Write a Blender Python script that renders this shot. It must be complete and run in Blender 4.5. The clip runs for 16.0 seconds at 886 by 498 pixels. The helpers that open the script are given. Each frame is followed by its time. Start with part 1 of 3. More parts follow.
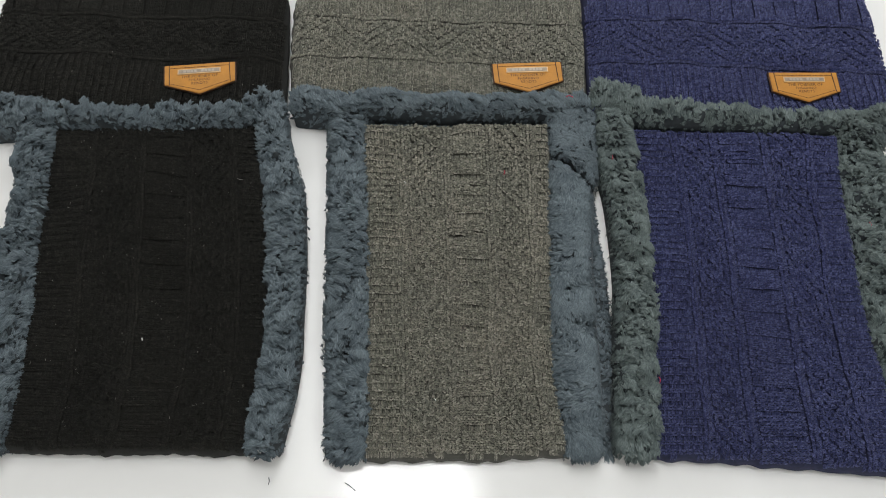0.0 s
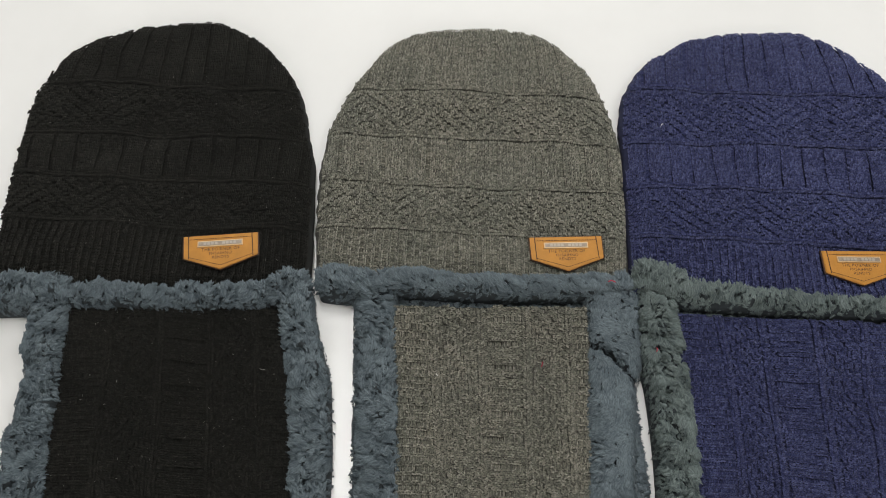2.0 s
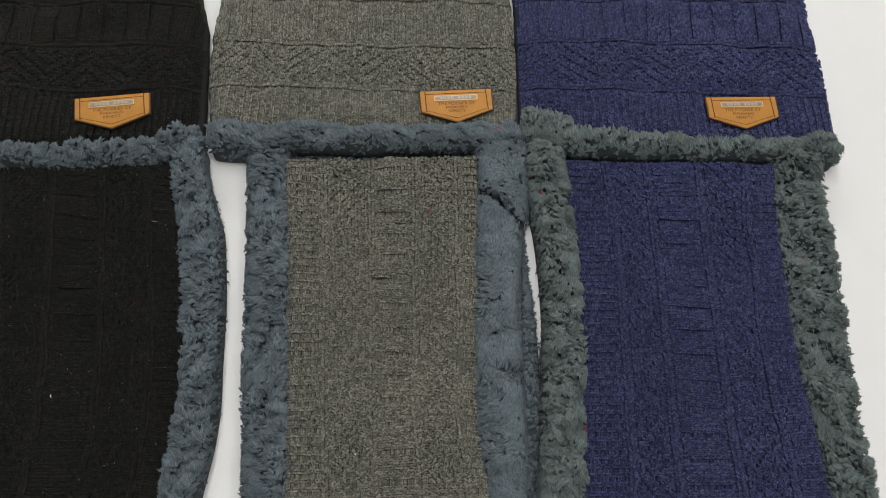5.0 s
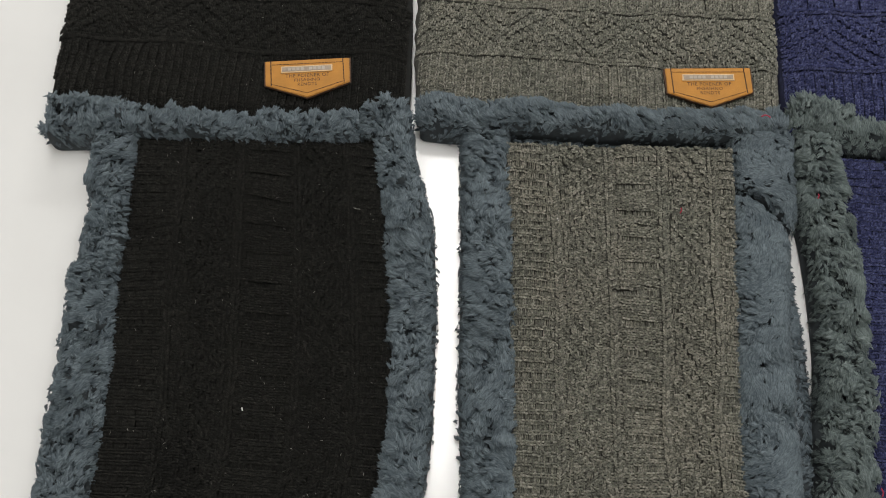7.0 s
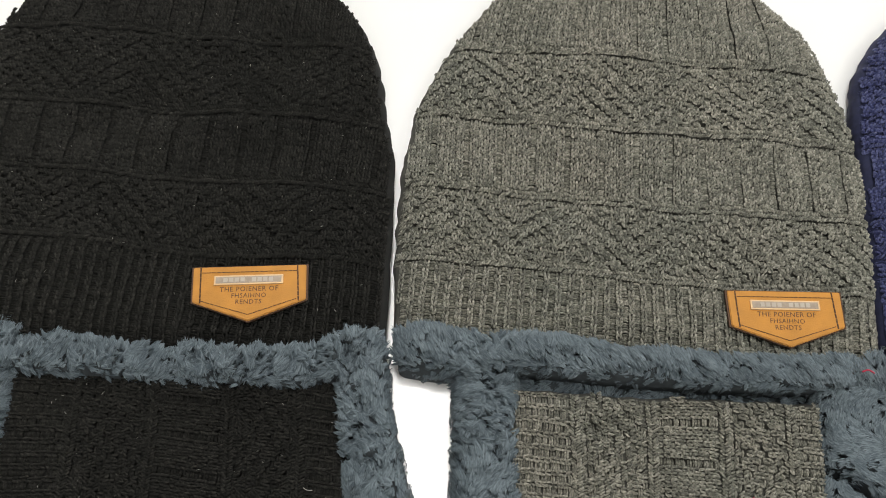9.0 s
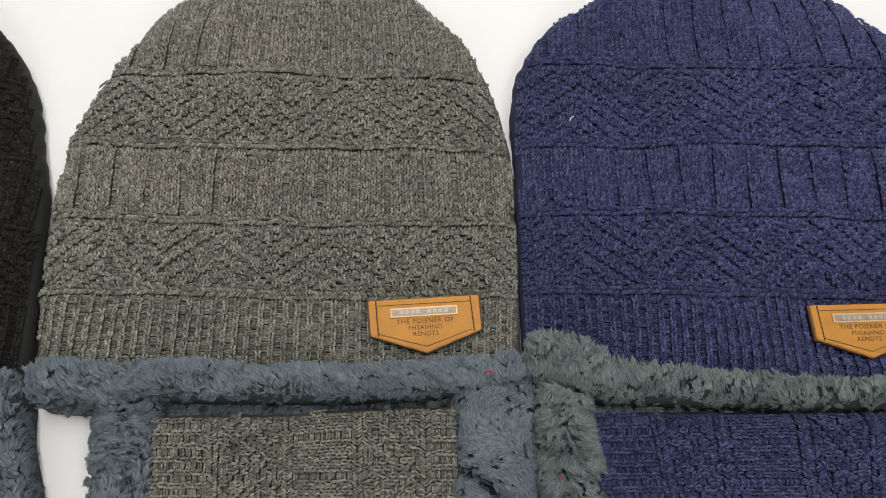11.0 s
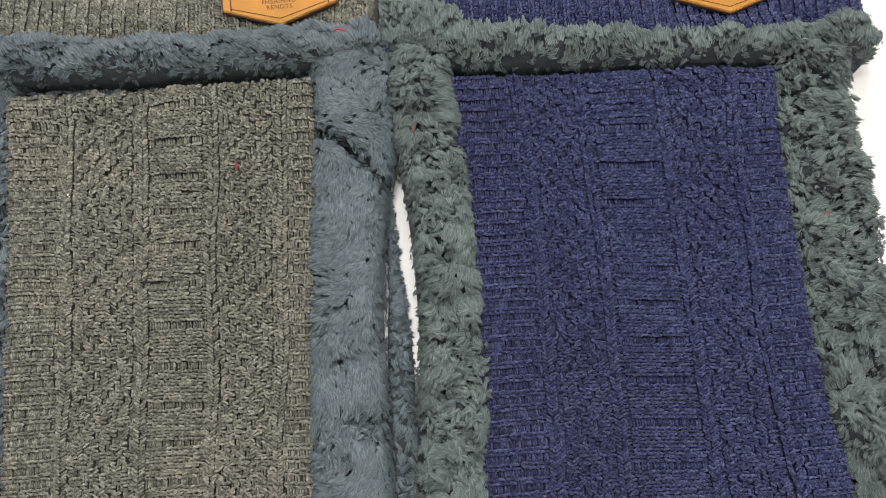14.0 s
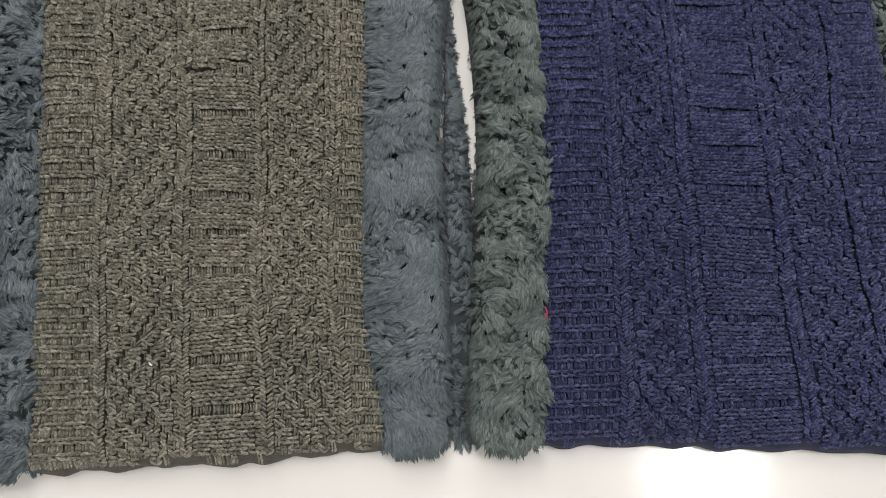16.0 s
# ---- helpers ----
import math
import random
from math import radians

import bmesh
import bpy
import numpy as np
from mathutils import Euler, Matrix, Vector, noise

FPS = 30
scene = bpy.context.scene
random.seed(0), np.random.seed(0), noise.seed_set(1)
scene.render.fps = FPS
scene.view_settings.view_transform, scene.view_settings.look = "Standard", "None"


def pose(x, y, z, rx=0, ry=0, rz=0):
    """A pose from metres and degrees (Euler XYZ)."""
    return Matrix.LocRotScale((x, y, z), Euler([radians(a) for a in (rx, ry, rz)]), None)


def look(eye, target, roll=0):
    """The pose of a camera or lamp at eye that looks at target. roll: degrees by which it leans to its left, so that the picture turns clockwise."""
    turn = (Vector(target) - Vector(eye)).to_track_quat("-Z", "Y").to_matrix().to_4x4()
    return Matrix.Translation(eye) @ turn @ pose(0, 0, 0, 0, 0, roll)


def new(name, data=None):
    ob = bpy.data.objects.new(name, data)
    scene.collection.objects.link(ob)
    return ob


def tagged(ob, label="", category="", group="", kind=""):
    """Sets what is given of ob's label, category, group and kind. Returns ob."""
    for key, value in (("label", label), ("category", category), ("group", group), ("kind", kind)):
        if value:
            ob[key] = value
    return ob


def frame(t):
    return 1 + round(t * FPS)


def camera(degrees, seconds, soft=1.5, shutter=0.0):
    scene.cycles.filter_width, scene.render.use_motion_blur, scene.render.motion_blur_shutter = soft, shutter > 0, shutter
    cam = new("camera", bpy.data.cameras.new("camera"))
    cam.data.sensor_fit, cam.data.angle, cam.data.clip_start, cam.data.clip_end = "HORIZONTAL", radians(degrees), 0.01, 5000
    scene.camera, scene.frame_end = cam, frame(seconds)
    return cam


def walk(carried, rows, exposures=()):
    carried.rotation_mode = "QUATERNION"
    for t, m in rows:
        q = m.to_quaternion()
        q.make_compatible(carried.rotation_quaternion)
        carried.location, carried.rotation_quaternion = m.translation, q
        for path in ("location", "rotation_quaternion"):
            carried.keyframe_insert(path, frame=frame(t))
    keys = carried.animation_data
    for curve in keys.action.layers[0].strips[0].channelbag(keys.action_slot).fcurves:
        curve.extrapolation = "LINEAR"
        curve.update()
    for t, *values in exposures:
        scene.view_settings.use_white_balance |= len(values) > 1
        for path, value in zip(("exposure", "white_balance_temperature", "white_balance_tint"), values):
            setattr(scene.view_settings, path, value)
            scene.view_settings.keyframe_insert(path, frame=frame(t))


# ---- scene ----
cam = camera(56.0, 16.0, soft=1.0)
PATH = [
    (0, (0.015, -0.039, 0.594), (0.049, 0.771, -1.234), 3.7),
    (0.5, (-0.004, -0.019, 0.594), (0.024, 0.732, -1.26), 4.0),
    (1, (-0.025, 0.023, 0.596), (-0.022, 0.778, -1.256), 2.9),
    (1.5, (-0.026, 0.08, 0.612), (-0.014, 0.859, -1.23), 3.3),
    (2, (-0.012, 0.109, 0.619), (0.013, 0.914, -1.212), 4.1),
    (2.5, (0.01, 0.115, 0.625), (0.065, 0.906, -1.211), 5.4),
    (3, (0.042, 0.112, 0.63), (0.133, 0.883, -1.213), 7.0),
    (3.5, (0.06, 0.1, 0.629), (0.161, 0.845, -1.223), 7.3),
    (3.7, (0.06, 0.098, 0.629), (0.165, 0.808, -1.238), 8.0),
    (5.8, (0.055, -0.005, 0.584), (0.072, 0.722, -1.278), 3.0),
    (6, (0.039, -0.004, 0.581), (0.037, 0.714, -1.286), 2.0),
    (6.5, (-0.017, 0.006, 0.534), (-0.05, 0.7, -1.342), 0.5),
    (7, (-0.06, 0.073, 0.513), (-0.122, 0.736, -1.373), -1.4),
    (7.5, (-0.088, 0.142, 0.473), (-0.16, 0.835, -1.377), -1.4),
    (8, (-0.105, 0.196, 0.42), (-0.167, 0.914, -1.43), 0.4),
    (10.3, (0.023, 0.25, 0.42), (0.031, 1.009, -1.43), 3.1),
    (10.5, (0.038, 0.254, 0.426), (0.075, 0.989, -1.434), 4.5),
    (11, (0.082, 0.255, 0.434), (0.176, 0.973, -1.43), 7.6),
    (11.5, (0.111, 0.254, 0.439), (0.225, 1.0, -1.414), 7.8),
    (12, (0.13, 0.244, 0.435), (0.234, 0.983, -1.421), 6.3),
    (12.5, (0.14, 0.218, 0.426), (0.25, 0.894, -1.453), 6.8),
    (13, (0.137, 0.192, 0.42), (0.259, 0.816, -1.477), 8.4),
    (13.5, (0.139, 0.161, 0.41), (0.258, 0.742, -1.5), 8.5),
    (14, (0.148, 0.126, 0.395), (0.255, 0.69, -1.521), 7.6),
    (14.5, (0.145, 0.105, 0.386), (0.248, 0.633, -1.54), 8.2),
    (15, (0.139, 0.081, 0.368), (0.244, 0.607, -1.558), 8.9),
    (15.5, (0.134, 0.074, 0.361), (0.233, 0.555, -1.578), 9.6),
    (16, (0.122, 0.065, 0.356), (0.22, 0.528, -1.587), 10.7),
]

EXPOSURES = [  # seconds, stops, kelvin, tint
    (0.0, -0.36, 6250, 9), (1.0, -0.36, 6300, 9), (3.0, -0.41, 6450, 10), (6.0, -0.45, 6300, 10), (7.0, -0.42, 6450, 10), (7.5, -0.14, 6450, 10), (8.0, 0.0, 6450, 9),
    (10.5, -0.13, 6400, 11), (12.0, -0.25, 6350, 12), (13.5, 0.14, 6450, 11), (15.0, 0.30, 6600, 12), (16.0, -0.12, 6650, 12)]
walk(cam, [(t, look(eye, target, roll)) for t, eye, target, roll in PATH], EXPOSURES)

# ---- light: a closed white room with ceiling battens and an added front fill; z = 0 is the table top ----
CEILING, FLOOR = 2.0, -0.75
world = bpy.data.worlds.new("room_air")
world.use_nodes = True
world.node_tree.nodes["Background"].inputs[0].default_value = (1.0, 0.98, 0.95, 1)
world.node_tree.nodes["Background"].inputs[1].default_value = 0.02
scene.world = world
LAMPS = [  # x, y, size x, size y, watts
    (-0.15, 0.90, 0.10, 1.30, 20.0),
    (0.08, 0.32, 0.10, 0.30, 5.0),
    (0.93, 0.03, 0.20, 0.22, 9.0),
    (0.30, 3.40, 2.20, 0.30, 95.0),
    # unseen front fill, added to brighten the near side of the table
    (0.10, -1.80, 1.80, 0.30, 27.0),
]


def lamp(x, y, sx, sy, watts):
    data = bpy.data.lights.new("ceiling_or_fill_lamp", "AREA")
    data.shape, data.size, data.size_y, data.energy = "RECTANGLE", sx, sy, watts
    data.color = (1.0, 0.985, 0.955)
    ob = new("ceiling_or_fill_lamp", data)
    ob.matrix_world = pose(x, y, CEILING - 0.05)
    return ob


for row in LAMPS:
    lamp(*row)


# ---- materials ----
def material(name):
    m = bpy.data.materials.new(name)
    m.use_nodes = True
    nt = m.node_tree
    return m, nt, nt.nodes["Principled BSDF"]


def add(nt, kind, **inputs):
    n = nt.nodes.new(kind)
    for key, value in inputs.items():
        n.inputs[key.replace("_", " ")].default_value = value
    return n


def ramp(nt, source, stops):
    n = nt.nodes.new("ShaderNodeValToRGB")
    el = n.color_ramp.elements
    while len(el) < len(stops):
        el.new(0.5)
    for e, (at, col) in zip(el, stops):
        e.position, e.color = at, (*col, 1)
    nt.links.new(source, n.inputs[0])
    return n


def coords(nt):
    return nt.nodes.new("ShaderNodeTexCoord").outputs["Object"]


def noise_tex(nt, scale, detail=3.0, rough=0.55):
    n = add(nt, "ShaderNodeTexNoise", Scale=scale, Detail=detail, Roughness=rough)
    nt.links.new(coords(nt), n.inputs["Vector"])
    return n


def mix(nt, mode, factor, a, b):
    n = nt.nodes.new("ShaderNodeMix")
    n.data_type, n.blend_type = "RGBA", mode
    for sock, v in ((n.inputs[0], factor), (n.inputs[6], a), (n.inputs[7], b)):
        if isinstance(v, (int, float)):
            sock.default_value = v
        elif isinstance(v, tuple):
            sock.default_value = (*v, 1)
        else:
            nt.links.new(v, sock)
    return n.outputs[2]


def bump(nt, bsdf, height, distance, strength=1.0):
    n = add(nt, "ShaderNodeBump", Distance=distance, Strength=strength)
    nt.links.new(height, n.inputs["Height"])
    nt.links.new(n.outputs[0], bsdf.inputs["Normal"])


def yarn(name, stops, blotch, sheen=0.15):
    """Spun yarn: every loop its own shade, fibre specks, and slow drift over the cloth."""
    m, nt, b = material(name)
    island = nt.nodes.new("ShaderNodeNewGeometry").outputs["Random Per Island"]
    fine = noise_tex(nt, 850.0, 2.0)
    blend = nt.nodes.new("ShaderNodeMath")
    blend.operation = "MULTIPLY_ADD"
    blend.inputs[1].default_value = 0.19
    nt.links.new(island, blend.inputs[0])
    half = nt.nodes.new("ShaderNodeMath")
    half.operation = "MULTIPLY"
    half.inputs[1].default_value = 0.81
    nt.links.new(fine.outputs[0], half.inputs[0])
    nt.links.new(half.outputs[0], blend.inputs[2])
    col = ramp(nt, blend.outputs[0], stops)
    slow = ramp(nt, noise_tex(nt, 22.0, 2.0).outputs[0], [(0.3, blotch[0]), (0.7, blotch[1])])
    nt.links.new(mix(nt, "MULTIPLY", 1.0, col.outputs[0], slow.outputs[0]), b.inputs["Base Color"])
    b.inputs["Roughness"].default_value = 0.95
    b.inputs["Specular IOR Level"].default_value = 0.15
    b.inputs["Sheen Weight"].default_value = sheen
    b.inputs["Sheen Roughness"].default_value = 0.5
    bump(nt, b, noise_tex(nt, 1600.0, 2.0).outputs[0], 0.0004)
    return m


def plush(name, dark, mid, light):
    """Plush pile: fibres of nearly one grey, with nap shading painted in slow patches."""
    m, nt, b = material(name)
    island = nt.nodes.new("ShaderNodeNewGeometry").outputs["Random Per Island"]
    col = ramp(nt, island, [(0.0, dark), (0.5, mid), (1.0, light)])
    # patches stand for how light falls on pile lying different ways
    slow = ramp(nt, noise_tex(nt, 60.0, 3.0).outputs[0], [(0.34, (0.78, 0.79, 0.80)), (0.64, (1.10, 1.09, 1.08))])
    nt.links.new(mix(nt, "MULTIPLY", 1.0, col.outputs[0], slow.outputs[0]), b.inputs["Base Color"])
    b.inputs["Roughness"].default_value = 0.7
    b.inputs["Specular IOR Level"].default_value = 0.2
    b.inputs["Sheen Weight"].default_value = 0.12
    b.inputs["Sheen Roughness"].default_value = 0.4
    return m


def plain(name, colour, rough, metal=0.0, scale=60.0, spread=0.08, bumped=0.0):
    m, nt, b = material(name)
    lo, hi = tuple(c * (1 - spread) for c in colour), tuple(min(1, c * (1 + spread)) for c in colour)
    n = noise_tex(nt, scale, 4.0)
    nt.links.new(ramp(nt, n.outputs[0], [(0.3, lo), (0.7, hi)]).outputs[0], b.inputs["Base Color"])
    b.inputs["Roughness"].default_value, b.inputs["Metallic"].default_value = rough, metal
    if bumped:
        bump(nt, b, noise_tex(nt, scale * 12, 3.0).outputs[0], bumped)
    return m


BLACK_YARN = yarn("black_yarn", [(0.2, (0.009, 0.009, 0.008)), (0.52, (0.0185, 0.018, 0.016)), (0.82, (0.046, 0.044, 0.039))],
                  ((0.85, 0.85, 0.85), (1.1, 1.1, 1.08)), 0.0)
MARL_YARN = yarn("grey_marl_yarn", [(0.26, (0.048, 0.049, 0.042)), (0.44, (0.146, 0.144, 0.122)), (0.56, (0.232, 0.226, 0.192)), (0.74, (0.44, 0.425, 0.365))],
                 ((0.88, 0.9, 0.88), (1.05, 1.03, 1.0)))
NAVY_YARN = yarn("navy_yarn", [(0.28, (0.013, 0.0152, 0.049)), (0.48, (0.035, 0.041, 0.110)), (0.72, (0.112, 0.124, 0.250))],
                 ((0.88, 0.88, 0.9), (1.08, 1.08, 1.06)))
FUR_BLUE = plush("slate_blue_plush", (0.066, 0.085, 0.099), (0.103, 0.130, 0.147), (0.160, 0.192, 0.212))
FUR_GREEN = plush("slate_green_plush", (0.074, 0.094, 0.094), (0.113, 0.141, 0.139), (0.176, 0.210, 0.205))
# darker yarn colours that paint the shade in the gaps between loops
BLACK_GAP_SHADE = plain("black_gap_shade", (0.010, 0.010, 0.009), 0.95, 0.0, 300.0, 0.25)
MARL_GAP_SHADE = plain("grey_gap_shade", (0.070, 0.069, 0.059), 0.95, 0.0, 300.0, 0.25)
NAVY_GAP_SHADE = plain("navy_gap_shade", (0.018, 0.021, 0.056), 0.95, 0.0, 300.0, 0.25)
# core under the pile, coloured dark to paint the shade between tufts
PILE_SHADE = plain("dark_pile_shade", (0.036, 0.044, 0.049), 0.95, 0.0, 300.0, 0.25)
LEATHER = plain("tan_leather", (0.43, 0.185, 0.020), 0.62, 0.0, 120.0, 0.10, 0.0002)
LEATHER_EDGE = plain("dark_leather_edge", (0.06, 0.025, 0.008), 0.7)
THREAD = plain("brown_thread", (0.055, 0.022, 0.008), 0.8, 0.0, 400.0, 0.2)
INK = plain("brown_ink", (0.085, 0.034, 0.009), 0.7)
PLATE_RIM = plain("brass_rim", (0.60, 0.42, 0.24), 0.55, 0.6)
PLATE = plain("brushed_nickel", (0.30, 0.245, 0.19), 0.55, 0.4, 300.0, 0.15)
PLATE_BAR = plain("bright_nickel", (0.38, 0.335, 0.28), 0.55, 0.3)
PALE_LINT = plain("grey_lint", (0.22, 0.22, 0.20), 0.9)
WHITE_LINT = plain("white_lint", (0.75, 0.75, 0.72), 0.9)
RED_LINT = plain("red_thread", (0.36, 0.03, 0.06), 0.9)
DARK_LINT = plain("dark_fluff", (0.03, 0.04, 0.045), 0.9)
WALL = plain("white_wall_paint", (0.78, 0.77, 0.74), 0.8, 0.0, 3.0, 0.03)
FLOORING = plain("grey_floor_tile", (0.42, 0.41, 0.39), 0.4, 0.0, 6.0, 0.08)

TABLETOP, tnt, tb = material("white_laminate")
tcol = ramp(tnt, noise_tex(tnt, 7.0, 5.0).outputs[0], [(0.3, (0.76, 0.755, 0.745)), (0.7, (0.81, 0.805, 0.795))])
tnt.links.new(tcol.outputs[0], tb.inputs["Base Color"])
tb.inputs["Specular IOR Level"].default_value = 0.5
trough = ramp(tnt, noise_tex(tnt, 35.0, 4.0).outputs[0], [(0.3, (0.13, 0.13, 0.13)), (0.75, (0.2, 0.2, 0.2))])
tnt.links.new(trough.outputs[0], tb.inputs["Roughness"])
bump(tnt, tb, noise_tex(tnt, 18.0, 2.0).outputs[0], 0.0006, 0.5)


# ---- mesh helpers ----
def mesh(name, verts, faces, mat, smooth=True):
    """A mesh from arrays; faces is one array (n, 3) or (n, 4) or a list of such arrays."""
    me = bpy.data.meshes.new(name)
    verts = np.asarray(verts, dtype=np.float32).reshape(-1, 3)
    groups = faces if isinstance(faces, list) else [faces]
    loops = np.concatenate([np.asarray(g).reshape(-1) for g in groups]).astype(np.int32)
    sizes = np.concatenate([np.full(len(g), np.asarray(g).shape[1]) for g in groups]).astype(np.int32)
    starts = np.concatenate([[0], np.cumsum(sizes)[:-1]]).astype(np.int32)
    me.vertices.add(len(verts))
    me.vertices.foreach_set("co", verts.reshape(-1))
    me.loops.add(len(loops))
    me.loops.foreach_set("vertex_index", loops)
    me.polygons.add(len(sizes))
    me.polygons.foreach_set("loop_start", starts)
    me.polygons.foreach_set("use_smooth", np.full(len(sizes), smooth))
    me.update(calc_edges=True)
    me.validate()
    me.materials.append(mat)
    return me


def put(name, me, parent=None, label=""):
    ob = new(name, me)
    ob.parent = parent
    return tagged(ob, label)


def part(name, bm, mat, parent, label="", smooth=False):
    me = bpy.data.meshes.new(name)
    bm.to_mesh(me)
    bm.free()
    me.materials.append(mat)
    for p in me.polygons:
        p.use_smooth = smooth
    return put(name, me, parent, label)


def box(bm, lo, hi, bevel=0.0, m=None):
    c = [(a + b) / 2 for a, b in zip(lo, hi)]
    size = [b - a for a, b in zip(lo, hi)]
    at = Matrix.Translation(c) @ Matrix.Diagonal((*size, 1))
    made = bmesh.ops.create_cube(bm, size=1.0, matrix=(m @ at) if m else at)["verts"]
    if bevel:
        edges = list({e for v in made for e in v.link_edges})
        bmesh.ops.bevel(bm, geom=edges, offset=bevel, segments=2, affect="EDGES", profile=0.6)
    return bm


def tube(points, radius, sides=5):
    """Vertices and faces of a thin round thread along points."""
    pts = np.array(points, float)
    tan = np.gradient(pts, axis=0)
    tan /= np.linalg.norm(tan, axis=1)[:, None]
    a = np.cross(tan, (0.13, 0.2, 0.97))
    a /= np.linalg.norm(a, axis=1)[:, None]
    b = np.cross(tan, a)
    ang = np.arange(sides) * 2 * math.pi / sides
    ring = a[:, None] * np.cos(ang)[None, :, None] + b[:, None] * np.sin(ang)[None, :, None]
    thin = np.ones(len(pts))
    thin[0] = thin[-1] = 0.35
    v = (pts[:, None] + ring * (radius * thin)[:, None, None]).reshape(-1, 3)
    i, k = np.meshgrid(np.arange(len(pts) - 1), np.arange(sides), indexing="ij")
    k2 = (k + 1) % sides
    f = np.stack([i * sides + k, i * sides + k2, (i + 1) * sides + k2, (i + 1) * sides + k], -1).reshape(-1, 4)
    return v, f


def spline(knots, n, closed=False):
    """n points on a smooth curve through the knots."""
    k = np.array(knots, float)
    if closed:
        k = np.vstack([k[-1:], k, k[:2]])
    else:
        k = np.vstack([2 * k[0] - k[1], k, 2 * k[-1] - k[-2]])
    spans = len(k) - 3
    t = np.linspace(0, spans, n, endpoint=not closed)
    i = np.minimum(t.astype(int), spans - 1)
    u = (t - i)[:, None]
    p0, p1, p2, p3 = k[i], k[i + 1], k[i + 2], k[i + 3]
    return 0.5 * (2 * p1 + (p2 - p0) * u + (2 * p0 - 5 * p1 + 4 * p2 - p3) * u ** 2 + (3 * p1 - p0 - 3 * p2 + p3) * u ** 3)


def along(knots, y):
    """x of an edge given as (y, x) knots, smoothly, at every y."""
    k = np.array(sorted(knots), float)
    fine = spline(k, 200)
    return np.interp(y, fine[:, 0], fine[:, 1])


def inside(poly, p):
    x, y = p[:, 0][:, None], p[:, 1][:, None]
    a, b = poly, np.roll(poly, -1, 0)
    cross = (a[None, :, 1] > y) != (b[None, :, 1] > y)
    at = (b[:, 0] - a[:, 0])[None] * (y - a[None, :, 1]) / np.where(b[:, 1] == a[:, 1], 1e-9, b[:, 1] - a[:, 1])[None] + a[None, :, 0]
    return (cross & (x < at)).sum(1) % 2 == 1


def depth(poly, p):
    """Distance of points inside from the outline."""
    out = np.empty(len(p))
    a, d = poly, np.roll(poly, -1, 0) - poly
    for s in range(0, len(p), 4000):
        q = p[s:s + 4000]
        u = np.clip(((q[:, None] - a[None]) * d[None]).sum(-1) / np.maximum((d * d).sum(-1), 1e-12)[None], 0, 1)
        out[s:s + 4000] = np.linalg.norm(q[:, None] - (a[None] + u[..., None] * d[None]), axis=-1).min(1)
    return out


def waves(p, seed, scale, count=10):
    """Smooth random waves between about -1 and 1 over points of the plan."""
    r = np.random.RandomState(seed)
    total = np.zeros(len(p))
    for _ in range(count):
        ang, wav, ph = r.uniform(0, 2 * math.pi), scale * r.uniform(0.6, 1.8), r.uniform(0, 2 * math.pi)
        total += np.sin((p[:, 0] * math.cos(ang) + p[:, 1] * math.sin(ang)) * 2 * math.pi / wav + ph)
    return total / math.sqrt(count) / 1.3


# ---- knitted cloth ----
class Cloth:
    """The top side of a folded knit lying flat: an outline in plan and a height over it."""

    def __init__(self, poly, thick, edge, round_, seed, folds=(), flat=()):
        self.edge, self.poly, self.thick, self.round, self.seed, self.folds, self.flat = edge, poly, thick, round_, seed, folds, flat

    def height(self, p):
        d = np.where(inside(self.poly, p), depth(self.poly, p), 0.0)
        u = np.clip(d / self.round, 0, 1)
        z = self.edge + (self.thick - self.edge) * np.sqrt(np.clip(1 - (1 - u) ** 2, 0, 1))
        z += u * (0.0022 * waves(p, self.seed, 0.055) + 0.0005 * waves(p, self.seed + 7, 0.02))
        for x0, y0, x1, y1, high, wide in self.folds:
            a, b = np.array((x0, y0)), np.array((x1, y1))
            t = ((p - a) @ (b - a)) / ((b - a) @ (b - a))
            off = np.linalg.norm(p - (a + np.clip(t, 0, 1)[:, None] * (b - a)), axis=1)
            z += u * high * np.exp(-(off / wide) ** 2)
        for x0, y0, x1, y1, level in self.flat:   # held down by what is sewn on
            off = np.hypot(np.maximum(np.maximum(x0 - p[:, 0], p[:, 0] - x1), 0), np.maximum(np.maximum(y0 - p[:, 1], p[:, 1] - y1), 0))
            z = np.minimum(z, level + 0.5 * off)
        return z

    def sheet(self, rings=34, around=260):
        """The closed sheet under the loops, darkened to stand for the shade between them."""
        n = len(self.poly)
        edge = self.poly[(np.arange(around) * n / around).astype(int)]
        mid = edge.mean(0)
        r = np.sqrt(np.linspace(0.0, 1.0, rings + 1))[1:]
        p = np.vstack([mid[None]] + [mid + (edge - mid) * k for k in r] + [mid + (edge - mid) * 0.996, mid + (edge - mid) * 0.965])
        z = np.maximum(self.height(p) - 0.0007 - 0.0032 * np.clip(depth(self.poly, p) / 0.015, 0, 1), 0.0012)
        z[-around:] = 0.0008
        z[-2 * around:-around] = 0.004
        k = np.arange(around)
        k2 = (k + 1) % around
        tri = np.stack([np.zeros(around, int), 1 + k, 1 + k2], -1)
        quads = [np.stack([1 + j * around + k, 1 + (j + 1) * around + k, 1 + (j + 1) * around + k2, 1 + j * around + k2], -1) for j in range(rings + 1)]
        return np.column_stack([p, z]), [tri, np.vstack(quads)]


